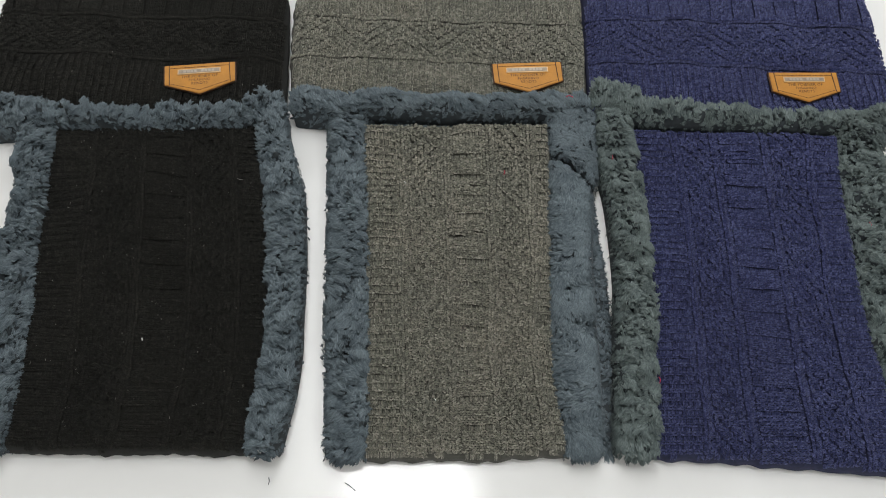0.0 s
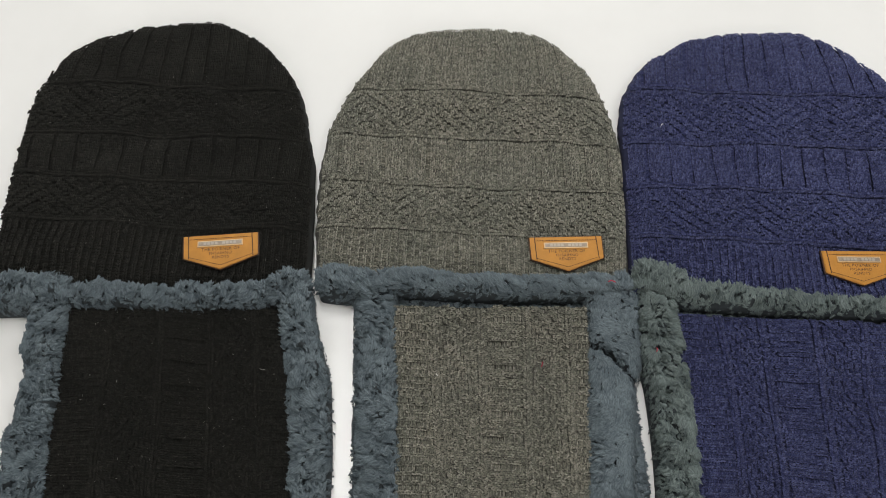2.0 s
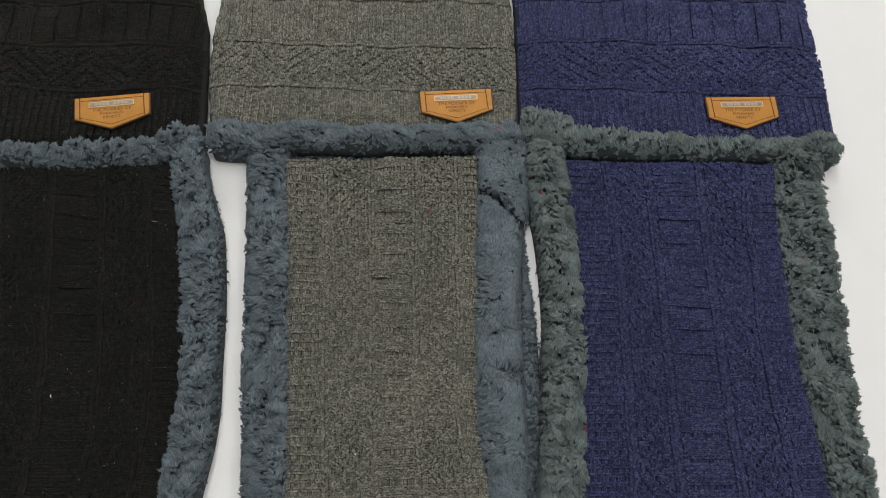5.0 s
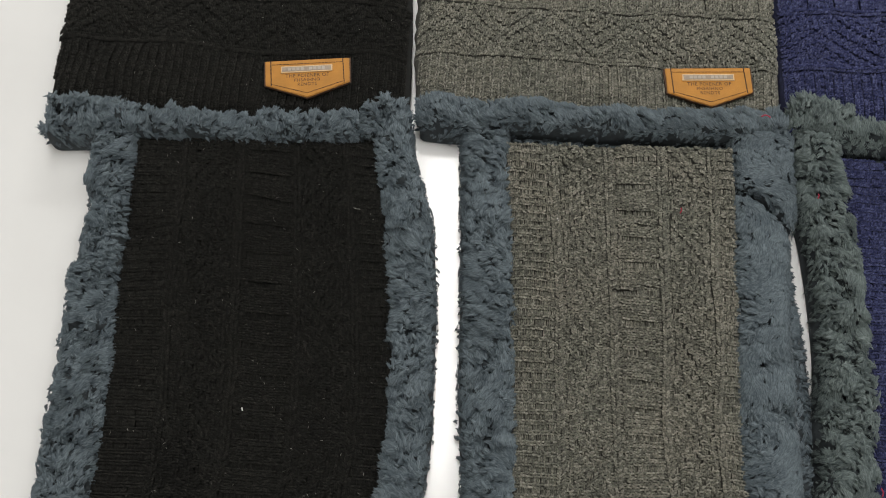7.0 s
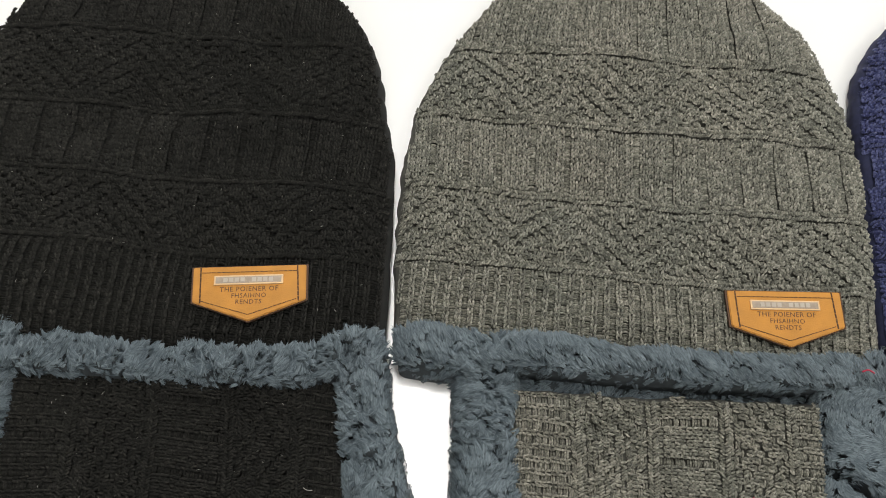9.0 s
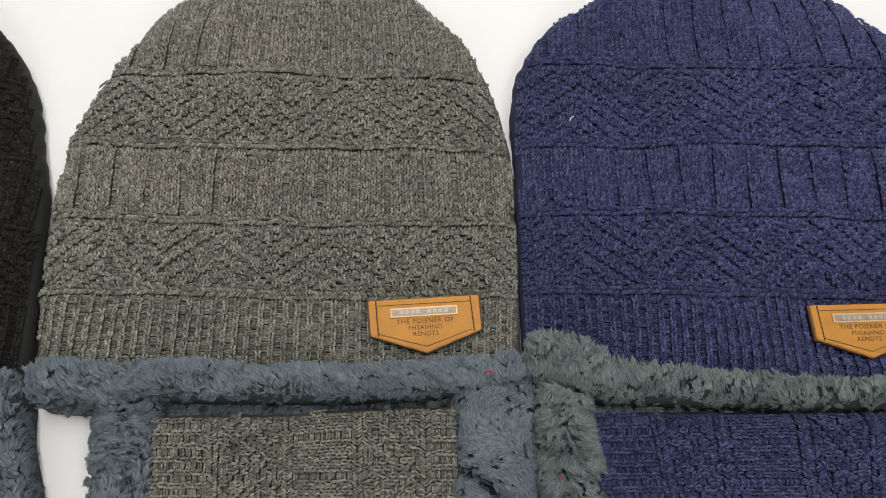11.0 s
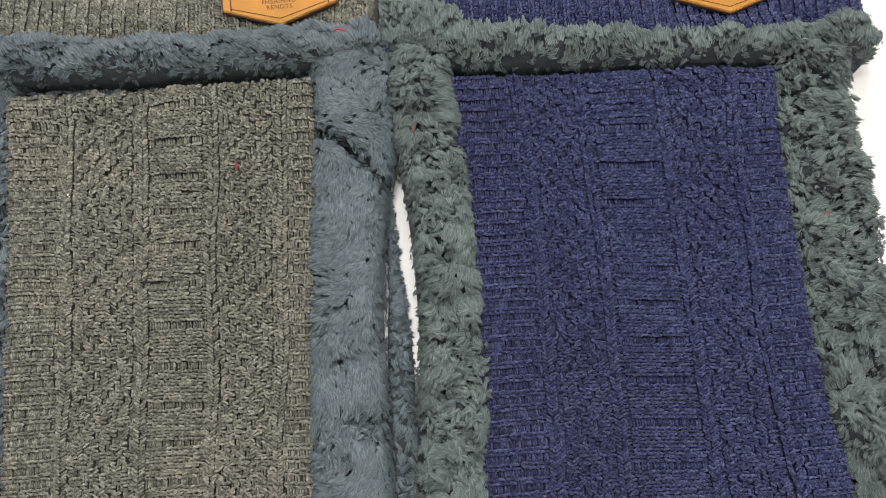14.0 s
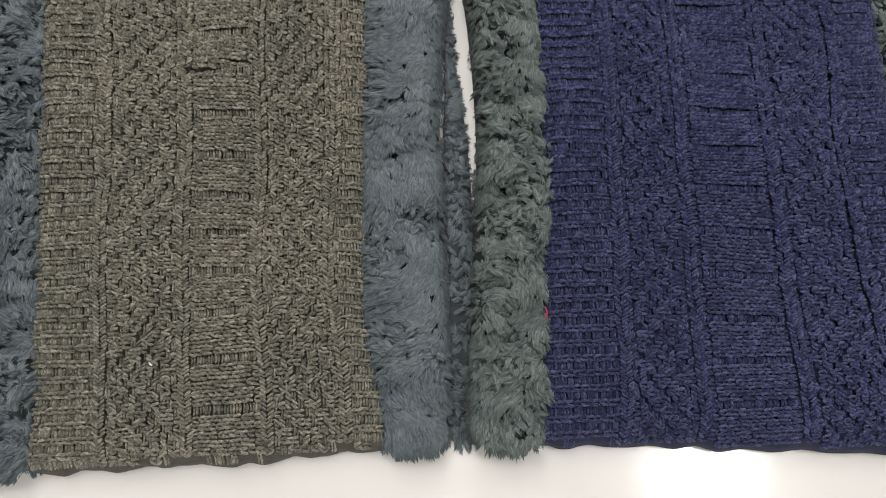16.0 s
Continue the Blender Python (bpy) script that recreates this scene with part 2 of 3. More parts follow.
def loops(cloth, pos, wale, pitch, row, sink, purl, seed, braid=None):
    """Yarn loops at pos (plan). wale: unit direction of the knitting; a knit cell is a V of two legs, a purl cell two low arcs across,
    a braid cell (+1 or -1) two short slanting strands."""
    r = np.random.RandomState(seed)
    n = len(pos)
    cross = np.column_stack([wale[:, 1], -wale[:, 0]])
    jit = r.normal(0, (0.045, 0.10), (n, 2))
    sink = sink + r.normal(0, 0.00028, n)
    verts = []
    S, spread = 5, np.array((-1.0, 0.0, 1.0))
    for leg in (-1, 1):
        rr = r.uniform(0.82, 1.16, n)
        bend = r.normal(0, 0.06, n)
        # start, middle and end of the leg in cell units (across, along)
        ks = np.array([(leg * 0.05, -0.64), (leg * 0.36, -0.12), (leg * 0.33, 0.64)])
        ps = np.array([(-0.62, leg * 0.24 - 0.12), (0.0, leg * 0.24 + 0.16), (0.62, leg * 0.24 - 0.12)])
        ctrl = np.where(purl[:, None, None], ps[None], ks[None]) + jit[:, None, :]
        if braid is not None:
            bs = np.array([(leg * 0.25 - 0.32, -0.52), (leg * 0.25 + 0.04, 0.05), (leg * 0.25 + 0.32, 0.52)])[None] * np.ones((n, 1, 1))
            bs[:, :, 0] = np.where(braid[:, None] < 0, -bs[:, :, 0], bs[:, :, 0])
            ctrl = np.where((braid != 0)[:, None, None], bs + jit[:, None, :], ctrl)
        ctrl[:, 1, 0] += bend
        for s in range(S):
            u = s / (S - 1)
            c = ctrl[:, 0] * (1 - u) ** 2 + ctrl[:, 1] * 2 * u * (1 - u) + ctrl[:, 2] * u ** 2
            t = (ctrl[:, 1] - ctrl[:, 0]) * (1 - u) + (ctrl[:, 2] - ctrl[:, 1]) * u
            t = t / np.linalg.norm(t, axis=1)[:, None]
            side = np.column_stack([t[:, 1], -t[:, 0]])
            fat = (0.45, 0.95, 1.0, 0.95, 0.45)[s]
            rise = (0.15, 0.8, 1.0, 0.8, 0.15)[s]
            for w in spread:
                q = c + side * (w * 0.232 * fat * rr)[:, None]
                plan = pos + cross * (q[:, :1] * pitch) + wale * (q[:, 1:] * row)
                up = rise * (0.00195 if w == 0 else -0.0002) * rr + sink
                verts.append(np.column_stack([plan, up]))
    v = np.stack(verts, 1)                         # n, 2 * S * 3, 3
    per = 2 * S * 3
    base = cloth.height(pos)
    e = 0.0006
    gx = (cloth.height(pos + (e, 0)) - cloth.height(pos - (e, 0))) / (2 * e)
    gy = (cloth.height(pos + (0, e)) - cloth.height(pos - (0, e))) / (2 * e)
    gx, gy = np.clip(gx, -1.1, 1.1), np.clip(gy, -1.1, 1.1)
    v[:, :, 2] += base[:, None] + gx[:, None] * (v[:, :, 0] - pos[:, :1]) + gy[:, None] * (v[:, :, 1] - pos[:, 1:])
    v[:, :, 2] = np.maximum(v[:, :, 2], 0.0008)
    quad = []
    for leg in range(2):
        for s in range(S - 1):
            for k in range(2):
                a = leg * S * 3 + s * 3 + k
                quad.append((a, a + 1, a + 4, a + 3))
    f = (np.arange(n)[:, None, None] * per + np.array(quad)[None]).reshape(-1, 4)
    return v.reshape(-1, 3), f


def joined(*pieces):
    """Vertices and faces of several pieces in one."""
    verts, tris, quads, at = [], [], [], 0
    for v, f in pieces:
        for g in (f if isinstance(f, list) else [f]):
            (tris if g.shape[1] == 3 else quads).append(g + at)
        verts.append(v)
        at += len(v)
    return np.vstack(verts), [np.vstack(g) for g in (tris, quads) if g]


def knit_mesh(name, v, f, yarn_mat, gap_shade, rings=34, around=260):
    """Cloth whose loops lie over a dark sheet with gap shade in its colour."""
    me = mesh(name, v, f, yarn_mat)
    me.materials.append(gap_shade)
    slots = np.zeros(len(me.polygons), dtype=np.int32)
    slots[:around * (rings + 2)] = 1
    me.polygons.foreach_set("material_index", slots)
    return me


def herringbone(i, purl, ribbed, seed):
    """Which cells of the textured bands show a slanting strand, and to which side it leans."""
    lean = np.where(i % 20 < 10, 1, -1)
    pick = np.random.RandomState(seed + 41).uniform(0, 1, len(i))
    return np.where(~ribbed & ~purl & (pick < 0.45), np.where(pick < 0.12, -lean, lean), 0)


def chevron(i, j):
    return ((j + np.abs((i % 20) - 10)) % 4) == 0


def ribbing(i, period):
    """For a rib of that many wales: the slot, the sideways pull of the wales next to it (in wales), and the puff of the block."""
    k = i % period
    slot = k == 0
    if period <= 4:
        move = np.zeros(len(i))
        puff = np.full(len(i), 0.0002)
    else:
        move = np.where(k == 1, 0.04, np.where(k == period - 1, -0.04, 0.0))
        puff = 0.0014 * np.sin(math.pi * k / period)
    return slot, move, puff


def hat_body(outline, bands, seed, relief, flat):
    side = spline(outline, 360)
    way = np.gradient(side, axis=0)
    way /= np.linalg.norm(way, axis=1)[:, None]
    wob = 0.0007 * waves(side, seed + 51, 0.030) + 0.0006 * waves(side, seed + 52, 0.010)
    wob *= np.clip(np.minimum(np.arange(360), 359 - np.arange(360)) / 20.0, 0, 1)
    side = side + np.column_stack([-way[:, 1], way[:, 0]]) * wob[:, None]
    poly = np.vstack([side, side[-1] + (side[0] - side[-1]) * np.linspace(0, 1, 62)[1:-1, None]])
    cloth = Cloth(poly, 0.0225, 0.0115, 0.022, seed, (), flat)
    P, Q = 0.0030, 0.0024
    x0, x1, y0, y1 = poly[:, 0].min(), poly[:, 0].max(), poly[:, 1].min(), poly[:, 1].max()
    i, j = np.meshgrid(np.arange(-52, 53), np.arange(0, int((y1 - y0) / Q) + 4), indexing="ij")
    i, j = i.ravel(), j.ravel()
    y = y0 + j * Q
    x = (x0 + x1) / 2 + i * P
    p = np.column_stack([x, y])
    pull = np.clip((y - bands[3]) / 0.07, 0, 1) ** 1.5
    shift = 0.0022 * waves(p, seed + 3, 0.16)
    xs = (x0 + x1) / 2 + (x - (x0 + x1) / 2) * (1 + 0.02 - 0.14 * pull) + 0.0012 * waves(p, seed + 4, 0.12)
    pos = np.column_stack([xs, y + shift])
    keep = inside(poly, pos)
    i, j, pos, y = i[keep], j[keep], pos[keep], y[keep]
    keep = depth(poly, pos) > 0.0022
    i, j, pos, y = i[keep], j[keep], pos[keep], y[keep]
    band = np.searchsorted(np.array(bands), y)
    rows = [int(round((b - y0) / Q)) for b in bands]
    ridge = np.isin(j, rows) | np.isin(j, [r + 1 for r in rows])
    groove = np.isin(j, [r - 1 for r in rows])
    ribbed = (band == 0) | (band == 2) | (band == 4)
    fine, wide = ribbing(i, 2), ribbing(i, 6)
    rib, move, puff = (np.where(band == 0, a, b) for a, b in zip(fine, wide))
    pos[:, 0] += np.where(ribbed, move * P, 0.0)
    purl = np.where(ribbed, rib, chevron(i, j)) | ridge
    sink = np.where(ribbed, np.where(rib, -0.0026, puff), 0.0)
    sink = np.where(~ribbed & purl, -0.0020, sink)
    sink = np.where(~ribbed & ~purl, 0.0007, sink)
    sink = np.where(groove, -0.0013, sink)
    sink = np.where(ridge, 0.0005, sink)
    sink = np.where(ribbed & rib & ~ridge, np.where(band == 0, -0.0019, -0.0017 + 0.0012 * waves(pos, seed + 31, 0.05)), sink)
    braid = np.where(ridge, np.where(np.isin(j, rows), 1, -1), herringbone(i, purl, ribbed, seed))
    wale = np.tile((0.0, 1.0), (len(pos), 1))
    return cloth, joined(cloth.sheet(), loops(cloth, pos, wale, P, Q, sink * relief, purl, seed, braid))


def panel(left, right, top, bottom, columns, seed, relief, folds=()):
    """The knitted middle of a neck warmer: the hat's cloth turned a quarter, folded at top and bottom."""
    (top_l, top_r), (low_l, low_r) = top, bottom
    ly, ry = np.linspace(top_l, low_l, 90), np.linspace(top_r, low_r, 90)
    L, R = along(left, ly) - 0.007, along(right, ry) + 0.007
    low = np.linspace(0, 1, 90)[1:-1]
    way = np.column_stack([low * 0.15, np.zeros(len(low))])
    wob = 0.0013 * waves(way, seed + 21, 0.05) + 0.0008 * waves(way, seed + 22, 0.011)
    bot = np.column_stack([L[-1] + (R[-1] - L[-1]) * low, low_l + (low_r - low_l) * low + wob])
    up = np.column_stack([R[0] + (L[0] - R[0]) * low, top_r + (top_l - top_r) * low + 0.6 * wob])
    poly = np.vstack([np.column_stack([L, ly]), bot, np.column_stack([R, ry])[::-1], up])
    top, bottom = max(top), min(bottom)
    cloth = Cloth(poly, 0.0190, 0.0065, 0.010, seed, folds)
    P, Q = 0.0030, 0.0024
    rows = int((top - bottom) / P) + 1
    wide = along(right, (top + bottom) / 2) - along(left, (top + bottom) / 2)
    cells = int(wide / Q) + 4
    i, j = np.meshgrid(np.arange(rows), np.arange(-2, cells), indexing="ij")
    i, j = i.ravel(), j.ravel()
    y = top - i * P
    l, r = along(left, y), along(right, y)
    u = (j + 0.5) / (wide / Q)
    p = np.column_stack([l + (r - l) * u, y])
    slope = 0.0028 * waves(p, seed + 3, 0.15)
    pos = np.column_stack([p[:, 0] + 0.0008 * waves(p, seed + 4, 0.08), y + slope])
    keep = inside(poly, pos)
    i, j, pos, u = i[keep], j[keep], pos[keep], u[keep]
    keep = depth(poly, pos) > 0.0022
    i, j, pos, u = i[keep], j[keep], pos[keep], u[keep]
    band = np.searchsorted(np.array(columns), u)
    lines = [int(round(c * wide / Q)) for c in columns]
    ridge = np.isin(j, lines) | np.isin(j, [k + 1 for k in lines])
    groove = np.isin(j, [k - 1 for k in lines] + [k + 2 for k in lines])
    ribbed = (band == 0) | (band == 2) | (band == 4)
    fine, broad = ribbing(i, 2), ribbing(i, 6)
    rib, move, puff = (np.where(band == 2, b, a) for a, b in zip(fine, broad))
    pos[:, 1] -= np.where(ribbed, move * P, 0.0)
    purl = np.where(ribbed, rib, chevron(i, j)) | ridge
    sink = np.where(ribbed, np.where(rib, -0.0026, puff), 0.0)
    sink = np.where(~ribbed & purl, -0.0019, sink)
    sink = np.where(~ribbed & ~purl, 0.0008, sink)
    sink = np.where(groove, -0.0016, sink)
    sink = np.where(ridge, 0.0006, sink)
    sink = np.where(ribbed & rib & ~ridge, np.where(band == 2, -0.0018 + 0.0014 * waves(pos, seed + 31, 0.05), -0.0018 + 0.0007 * waves(pos, seed + 33, 0.04)), sink)
    sink = sink + np.where(ribbed, 0.0, np.random.RandomState(seed + 32).normal(0, 0.0005, len(sink)))
    braid = np.where(ridge, np.where(np.isin(j, lines), 1, -1), herringbone(i, purl, ribbed, seed))
    wale = np.tile((1.0, 0.0), (len(pos), 1))
    return cloth, joined(cloth.sheet(), loops(cloth, pos, wale, P, Q, sink * relief, purl, seed, braid))


# ---- plush trim ----
def fur(line, halves, high, seed, tufting=4.6e5, base=0.0, rough=0.5, nap=0.0, creases=()):
    """A band of plush along line (plan knots) with half-widths at the knots: a rounded core and overlapping tufts of pile.
    nap: how far the pile is combed across the band; creases: (x0, y0, x1, y1, depth, width) pressed into it."""
    r = np.random.RandomState(seed)
    n = 160
    c = spline(line, n)
    hw = spline(np.column_stack([halves, halves]), n)[:, 0]
    tan = np.gradient(c, axis=0)
    tan /= np.linalg.norm(tan, axis=1)[:, None]
    nor = np.column_stack([-tan[:, 1], tan[:, 0]])
    step = np.linalg.norm(np.diff(c, axis=0), axis=1).sum() / (n - 1)
    length = step * (n - 1)
    cap = np.clip(np.minimum(np.arange(n), n - 1 - np.arange(n)) * step / 0.009, 0, 1)
    cap = 0.45 + 0.55 * np.sqrt(1 - (1 - cap) ** 2)
    k0 = np.arange(n)

    def pressed(plan):
        total = np.zeros(len(plan))
        for x0, y0, x1, y1, deep, wide in creases:
            a, b = np.array((x0, y0)), np.array((x1, y1))
            t = np.clip(((plan - a) @ (b - a)) / ((b - a) @ (b - a)), 0, 1)
            off = np.linalg.norm(plan - (a + t[:, None] * (b - a)), axis=1)
            total += deep * np.exp(-(off / wide) ** 2)
        return total

    def surface(s, a):
        """Place and normal of the core at s (0..1 along) and a (-1..1 across)."""
        k = s * (n - 1)
        px, py = np.interp(k, k0, c[:, 0]), np.interp(k, k0, c[:, 1])
        nx, ny = np.interp(k, k0, nor[:, 0]), np.interp(k, k0, nor[:, 1])
        w, h = np.interp(k, k0, hw * cap), np.interp(k, k0, cap) * high
        plan = np.column_stack([px + nx * a * w, py + ny * a * w])
        prof = np.clip(1 - np.abs(a) ** 2.6, 0, 1) ** 0.5
        lump = 1 + (0.04 + 0.24 * rough) * waves(plan, seed + 1, 0.035) + (0.02 + 0.26 * rough) * waves(plan, seed + 2, 0.012)
        z = base + 0.003 + h * prof * lump
        z = np.maximum(z - pressed(plan), base + 0.003)
        up = np.clip(1.15 - np.abs(a) ** 3, 0.12, 1)
        side = np.sign(a) * np.abs(a) ** 3
        normal = np.column_stack([nx * side, ny * side, up])
        normal /= np.linalg.norm(normal, axis=1)[:, None]
        return np.column_stack([plan, z]), normal, np.column_stack([nx, ny])

    # core
    m = 15
    ss, aa = np.meshgrid(np.linspace(0.012, 0.988, n), np.array([-0.9, *np.linspace(-0.87, 0.87, m - 2), 0.9]), indexing="ij")
    core, _, _ = surface(ss.ravel(), aa.ravel())
    core[:, 2] = np.maximum(core[:, 2] - 0.0058, base + 0.001)
    core[np.abs(aa.ravel()) > 0.89, 2] = base + 0.001
    i, k = np.meshgrid(np.arange(n - 1), np.arange(m - 1), indexing="ij")
    core_faces = np.stack([i * m + k, (i + 1) * m + k, (i + 1) * m + k + 1, i * m + k + 1], -1).reshape(-1, 4)

    # tufts: tongues of pile that lie over one another, neat in some patches and ruffled in others
    tufts = int(tufting * length * 2 * hw.mean())
    s, a = r.uniform(0, 1, tufts), r.uniform(-1, 1, tufts)
    a = np.sign(a) * np.abs(a) ** 0.85
    root, normal, across = surface(s, a)
    plan = root[:, :2]
    messy = 0.42 + 0.85 * waves(plan, seed + 5, 0.036) + 0.40 * waves(plan, seed + 6, 0.012) + 0.9 * (rough - 0.5)
    messy = np.clip(messy + r.normal(0, 0.10, tufts) + pressed(plan) / 0.006, 0.0, 1)
    turn = math.pi * (0.40 * waves(plan, seed + 3, 0.07) + 0.16 * waves(plan, seed + 4, 0.018)) + seed * 1.7
    turn += r.normal(0, 1, tufts) * (0.10 + 0.65 * messy)
    t2 = np.column_stack([np.cos(turn), np.sin(turn)]) + across * nap
    out = np.sign(a) * np.clip((np.abs(a) - 0.45) / 0.55, 0, 1) ** 1.5
    t2 = t2 * (1 - 0.9 * np.abs(out))[:, None] + across * (out * 1.2)[:, None]
    endward = np.where(s < 0.03, -1.0, np.where(s > 0.97, 1.0, 0.0))
    sgrid = np.linspace(0, 1, n)
    t2 += np.column_stack([np.interp(s, sgrid, tan[:, 0]), np.interp(s, sgrid, tan[:, 1])]) * endward[:, None]
    d = np.column_stack([t2, np.zeros(tufts)])
    d -= normal * (d * normal).sum(1)[:, None]
    d /= np.maximum(np.linalg.norm(d, axis=1), 1e-6)[:, None]
    w = np.cross(d, normal)
    size = r.uniform(0.0010, 0.0021, tufts) * (1.15 - 0.25 * messy)
    long = r.uniform(0.0026, 0.0052, tufts) * (0.75 + 0.35 * messy) * (1 - 0.30 * np.abs(out))
    lift = 0.05 + messy * r.uniform(0.0, 0.75, tufts)
    root = root - normal * (0.0004 + 0.0080 * messy * r.uniform(0, 1, tufts) ** 1.2)[:, None]

    # fibres of the tufts
    per = 17
    k = np.repeat(np.arange(tufts), per)
    count = len(k)
    x = np.clip(r.normal(0, 0.55, count), -1.15, 1.15)
    y = r.uniform(-0.9, 0.5, count)
    q, nk, dk, wk, mk = size[k], normal[k], d[k], w[k], messy[k]
    reach = long[k] * (1 - 0.30 * x * x) * r.uniform(0.82, 1.12, count)
    stray = r.normal(0, 0.05 + 0.05 * mk, count)
    shut = 0.06 + 0.62 * mk
    half = r.uniform(0.00014, 0.00030, count)
    high_k = lift[k] * r.uniform(0.85, 1.15, count)
    pts, nors = [], []
    for u, fat in ((0.0, 0.9), (0.55, 1.0), (1.0, 0.22)):
        p = root[k] + wk * (x * q * (1 - shut * u * u) + stray * reach * u)[:, None] + dk * (y * q + reach * u * (1 - 0.25 * high_k))[:, None]
        p += nk * (reach * high_k * (1.35 * u - 0.75 * u * u) - 0.22 * q * x * x * (0.3 + mk) + 0.0003 * r.normal(0, 1, count) * u)[:, None]
        p[:, 2] = np.maximum(p[:, 2], base + 0.0012)
        nv = nk + wk * (x * (0.12 + 0.65 * mk))[:, None] + dk * ((0.15 + 0.75 * mk) * (u - 0.45))[:, None]
        nv /= np.linalg.norm(nv, axis=1)[:, None]
        blade = wk * (half * fat)[:, None]
        pts += [p - blade, p + blade]
        nors += [nv, nv]
    v = np.stack(pts, 1).reshape(-1, 3)
    nv = np.stack(nors, 1).reshape(-1, 3)
    f = (np.arange(count)[:, None, None] * 6 + np.array([(0, 1, 3, 2), (2, 3, 5, 4)])[None]).reshape(-1, 4)
    verts, faces = joined((core, core_faces), (v, f))
    return verts, faces, np.vstack([np.zeros((len(core), 3)), nv]), len(core_faces)


def plush_mesh(name, made, mat):
    """A band of plush: its pile shades as soft tufts, its core is darkened as crevice shade."""
    v, f, normals, core_count = made
    me = mesh(name, v, f, mat)
    me.materials.append(PILE_SHADE)
    slots = np.zeros(len(me.polygons), dtype=np.int32)
    slots[:core_count] = 1
    me.polygons.foreach_set("material_index", slots)
    me.normals_split_custom_set_from_vertices(normals.astype(float))
    return me


# ---- the leather label ----
LABEL_TEXT = (("THE POIENER OF", -0.0128, 0.0036), ("FHSAIHNO", -0.0162, 0.0034), ("RENDTS", -0.0195, 0.0034))


def lettering(text, size, x, y, z, parent, m):
    cu = bpy.data.curves.new("lettering", "FONT")
    cu.body, cu.size, cu.align_x, cu.extrude = text, size, "CENTER", 0.00008
    cu.space_character, cu.resolution_u = 1.08, 2
    tmp = new("lettering", cu)
    me = bpy.data.meshes.new_from_object(tmp.evaluated_get(bpy.context.evaluated_depsgraph_get()))
    bpy.data.objects.remove(tmp)
    bpy.data.curves.remove(cu)
    me.materials.append(INK)
    me.transform(m @ Matrix.Translation((x, y, z)))
    return put("lettering", me, parent, "dark brown printed lettering")


def leather_label(parent, x, y, z, turn, width=0.057):
    """A tan shield-shaped label; x, y is its top left corner."""
    m = pose(x, y, z, 0, 0, turn)
    w, side, tip = width, 0.0185, 0.0290
    shape = [(0, 0), (w, 0), (w, -side), (w * 0.5, -tip), (0.0005, -side)]
    bm = bmesh.new()
    bot = [bm.verts.new(m @ Vector((px, py, -0.0008))) for px, py in shape]
    face = bm.faces.new(bot)
    made = bmesh.ops.extrude_face_region(bm, geom=[face])["geom"]
    ups = [g for g in made if isinstance(g, bmesh.types.BMVert)]
    bmesh.ops.translate(bm, verts=ups, vec=m.to_3x3() @ Vector((0, 0, 0.0022)))
    bmesh.ops.recalc_face_normals(bm, faces=bm.faces)
    bmesh.ops.bevel(bm, geom=[e for e in bm.edges], offset=0.0004, segments=2, affect="EDGES")
    label = part("label", bm, LEATHER, parent, "tan leather shield-shaped label sewn on")
    # dark raw edge just under the rim
    bm = bmesh.new()
    mid = Vector((w / 2, -0.013, 0))
    grown = [mid + (Vector((px, py, 0)) - mid) * 1.034 for px, py in shape]
    lo = [bm.verts.new(m @ (g + Vector((0, 0, -0.001)))) for g in grown]
    hi = [bm.verts.new(m @ (g + Vector((0, 0, 0.0004)))) for g in grown]
    bm.faces.new(hi)
    bm.faces.new(lo[::-1])
    for k in range(5):
        bm.faces.new((lo[k], lo[(k + 1) % 5], hi[(k + 1) % 5], hi[k]))
    part("raw_edge", bm, LEATHER_EDGE, label, "dark cut leather edge")
    # stitching: dashes along the rim, and heavier ones down both sides
    bm = bmesh.new()
    inset = 0.0031
    runs = [((0.0045, -inset), (w - 0.0045, -inset), 0.00014), ((0.0045, -side + 0.0005), (w * 0.5, -tip + inset * 1.05), 0.00014),
            ((w * 0.5, -tip + inset * 1.05), (w - 0.0045, -side + 0.0005), 0.00014),
            ((0.0038, -0.0002), (0.0044, -side - 0.0008), 0.00034), ((w - 0.0044, -0.0002), (w - 0.0036, -side - 0.0008), 0.00034)]
    for (ax, ay), (bx, by), thick in runs:
        a, b = Vector((ax, ay, 0.00145)), Vector((bx, by, 0.00145))
        count = max(4, int((b - a).length / 0.0024))
        way = (b - a) / count
        spin = math.degrees(math.atan2(way.y, way.x))
        for k in range(count):
            at = a + way * (k + 0.5)
            box(bm, (-way.length * 0.45, -thick, -0.0002), (way.length * 0.45, thick, 0.0002), 0.0, m @ pose(at.x, at.y, at.z, 0, 0, spin + 3 * math.sin(k * 2.1)))
    part("stitching", bm, THREAD, label, "dark brown stitching")
    # metal name plate; its lettering is a row of plain bars
    bm = box(bmesh.new(), (w * 0.19, -0.0100, 0.0012), (w * 0.80, -0.0050, 0.0022), 0.0003, m)
    part("plate_rim", bm, PLATE_RIM, label, "shiny brass rim")
    bm = box(bmesh.new(), (w * 0.205, -0.0092, 0.0018), (w * 0.785, -0.0058, 0.00235), 0.0001, m)
    part("name_plate", bm, PLATE, label, "brushed nickel name plate")
    at = w * 0.275
    for k in range(9):
        if k != 4:
            part("plate_bar", box(bmesh.new(), (at, -0.0086, 0.0023), (at + w * 0.036, -0.0064, 0.00255), 0.0, m), PLATE_BAR, label, "raised bright bar")
        at += w * 0.050
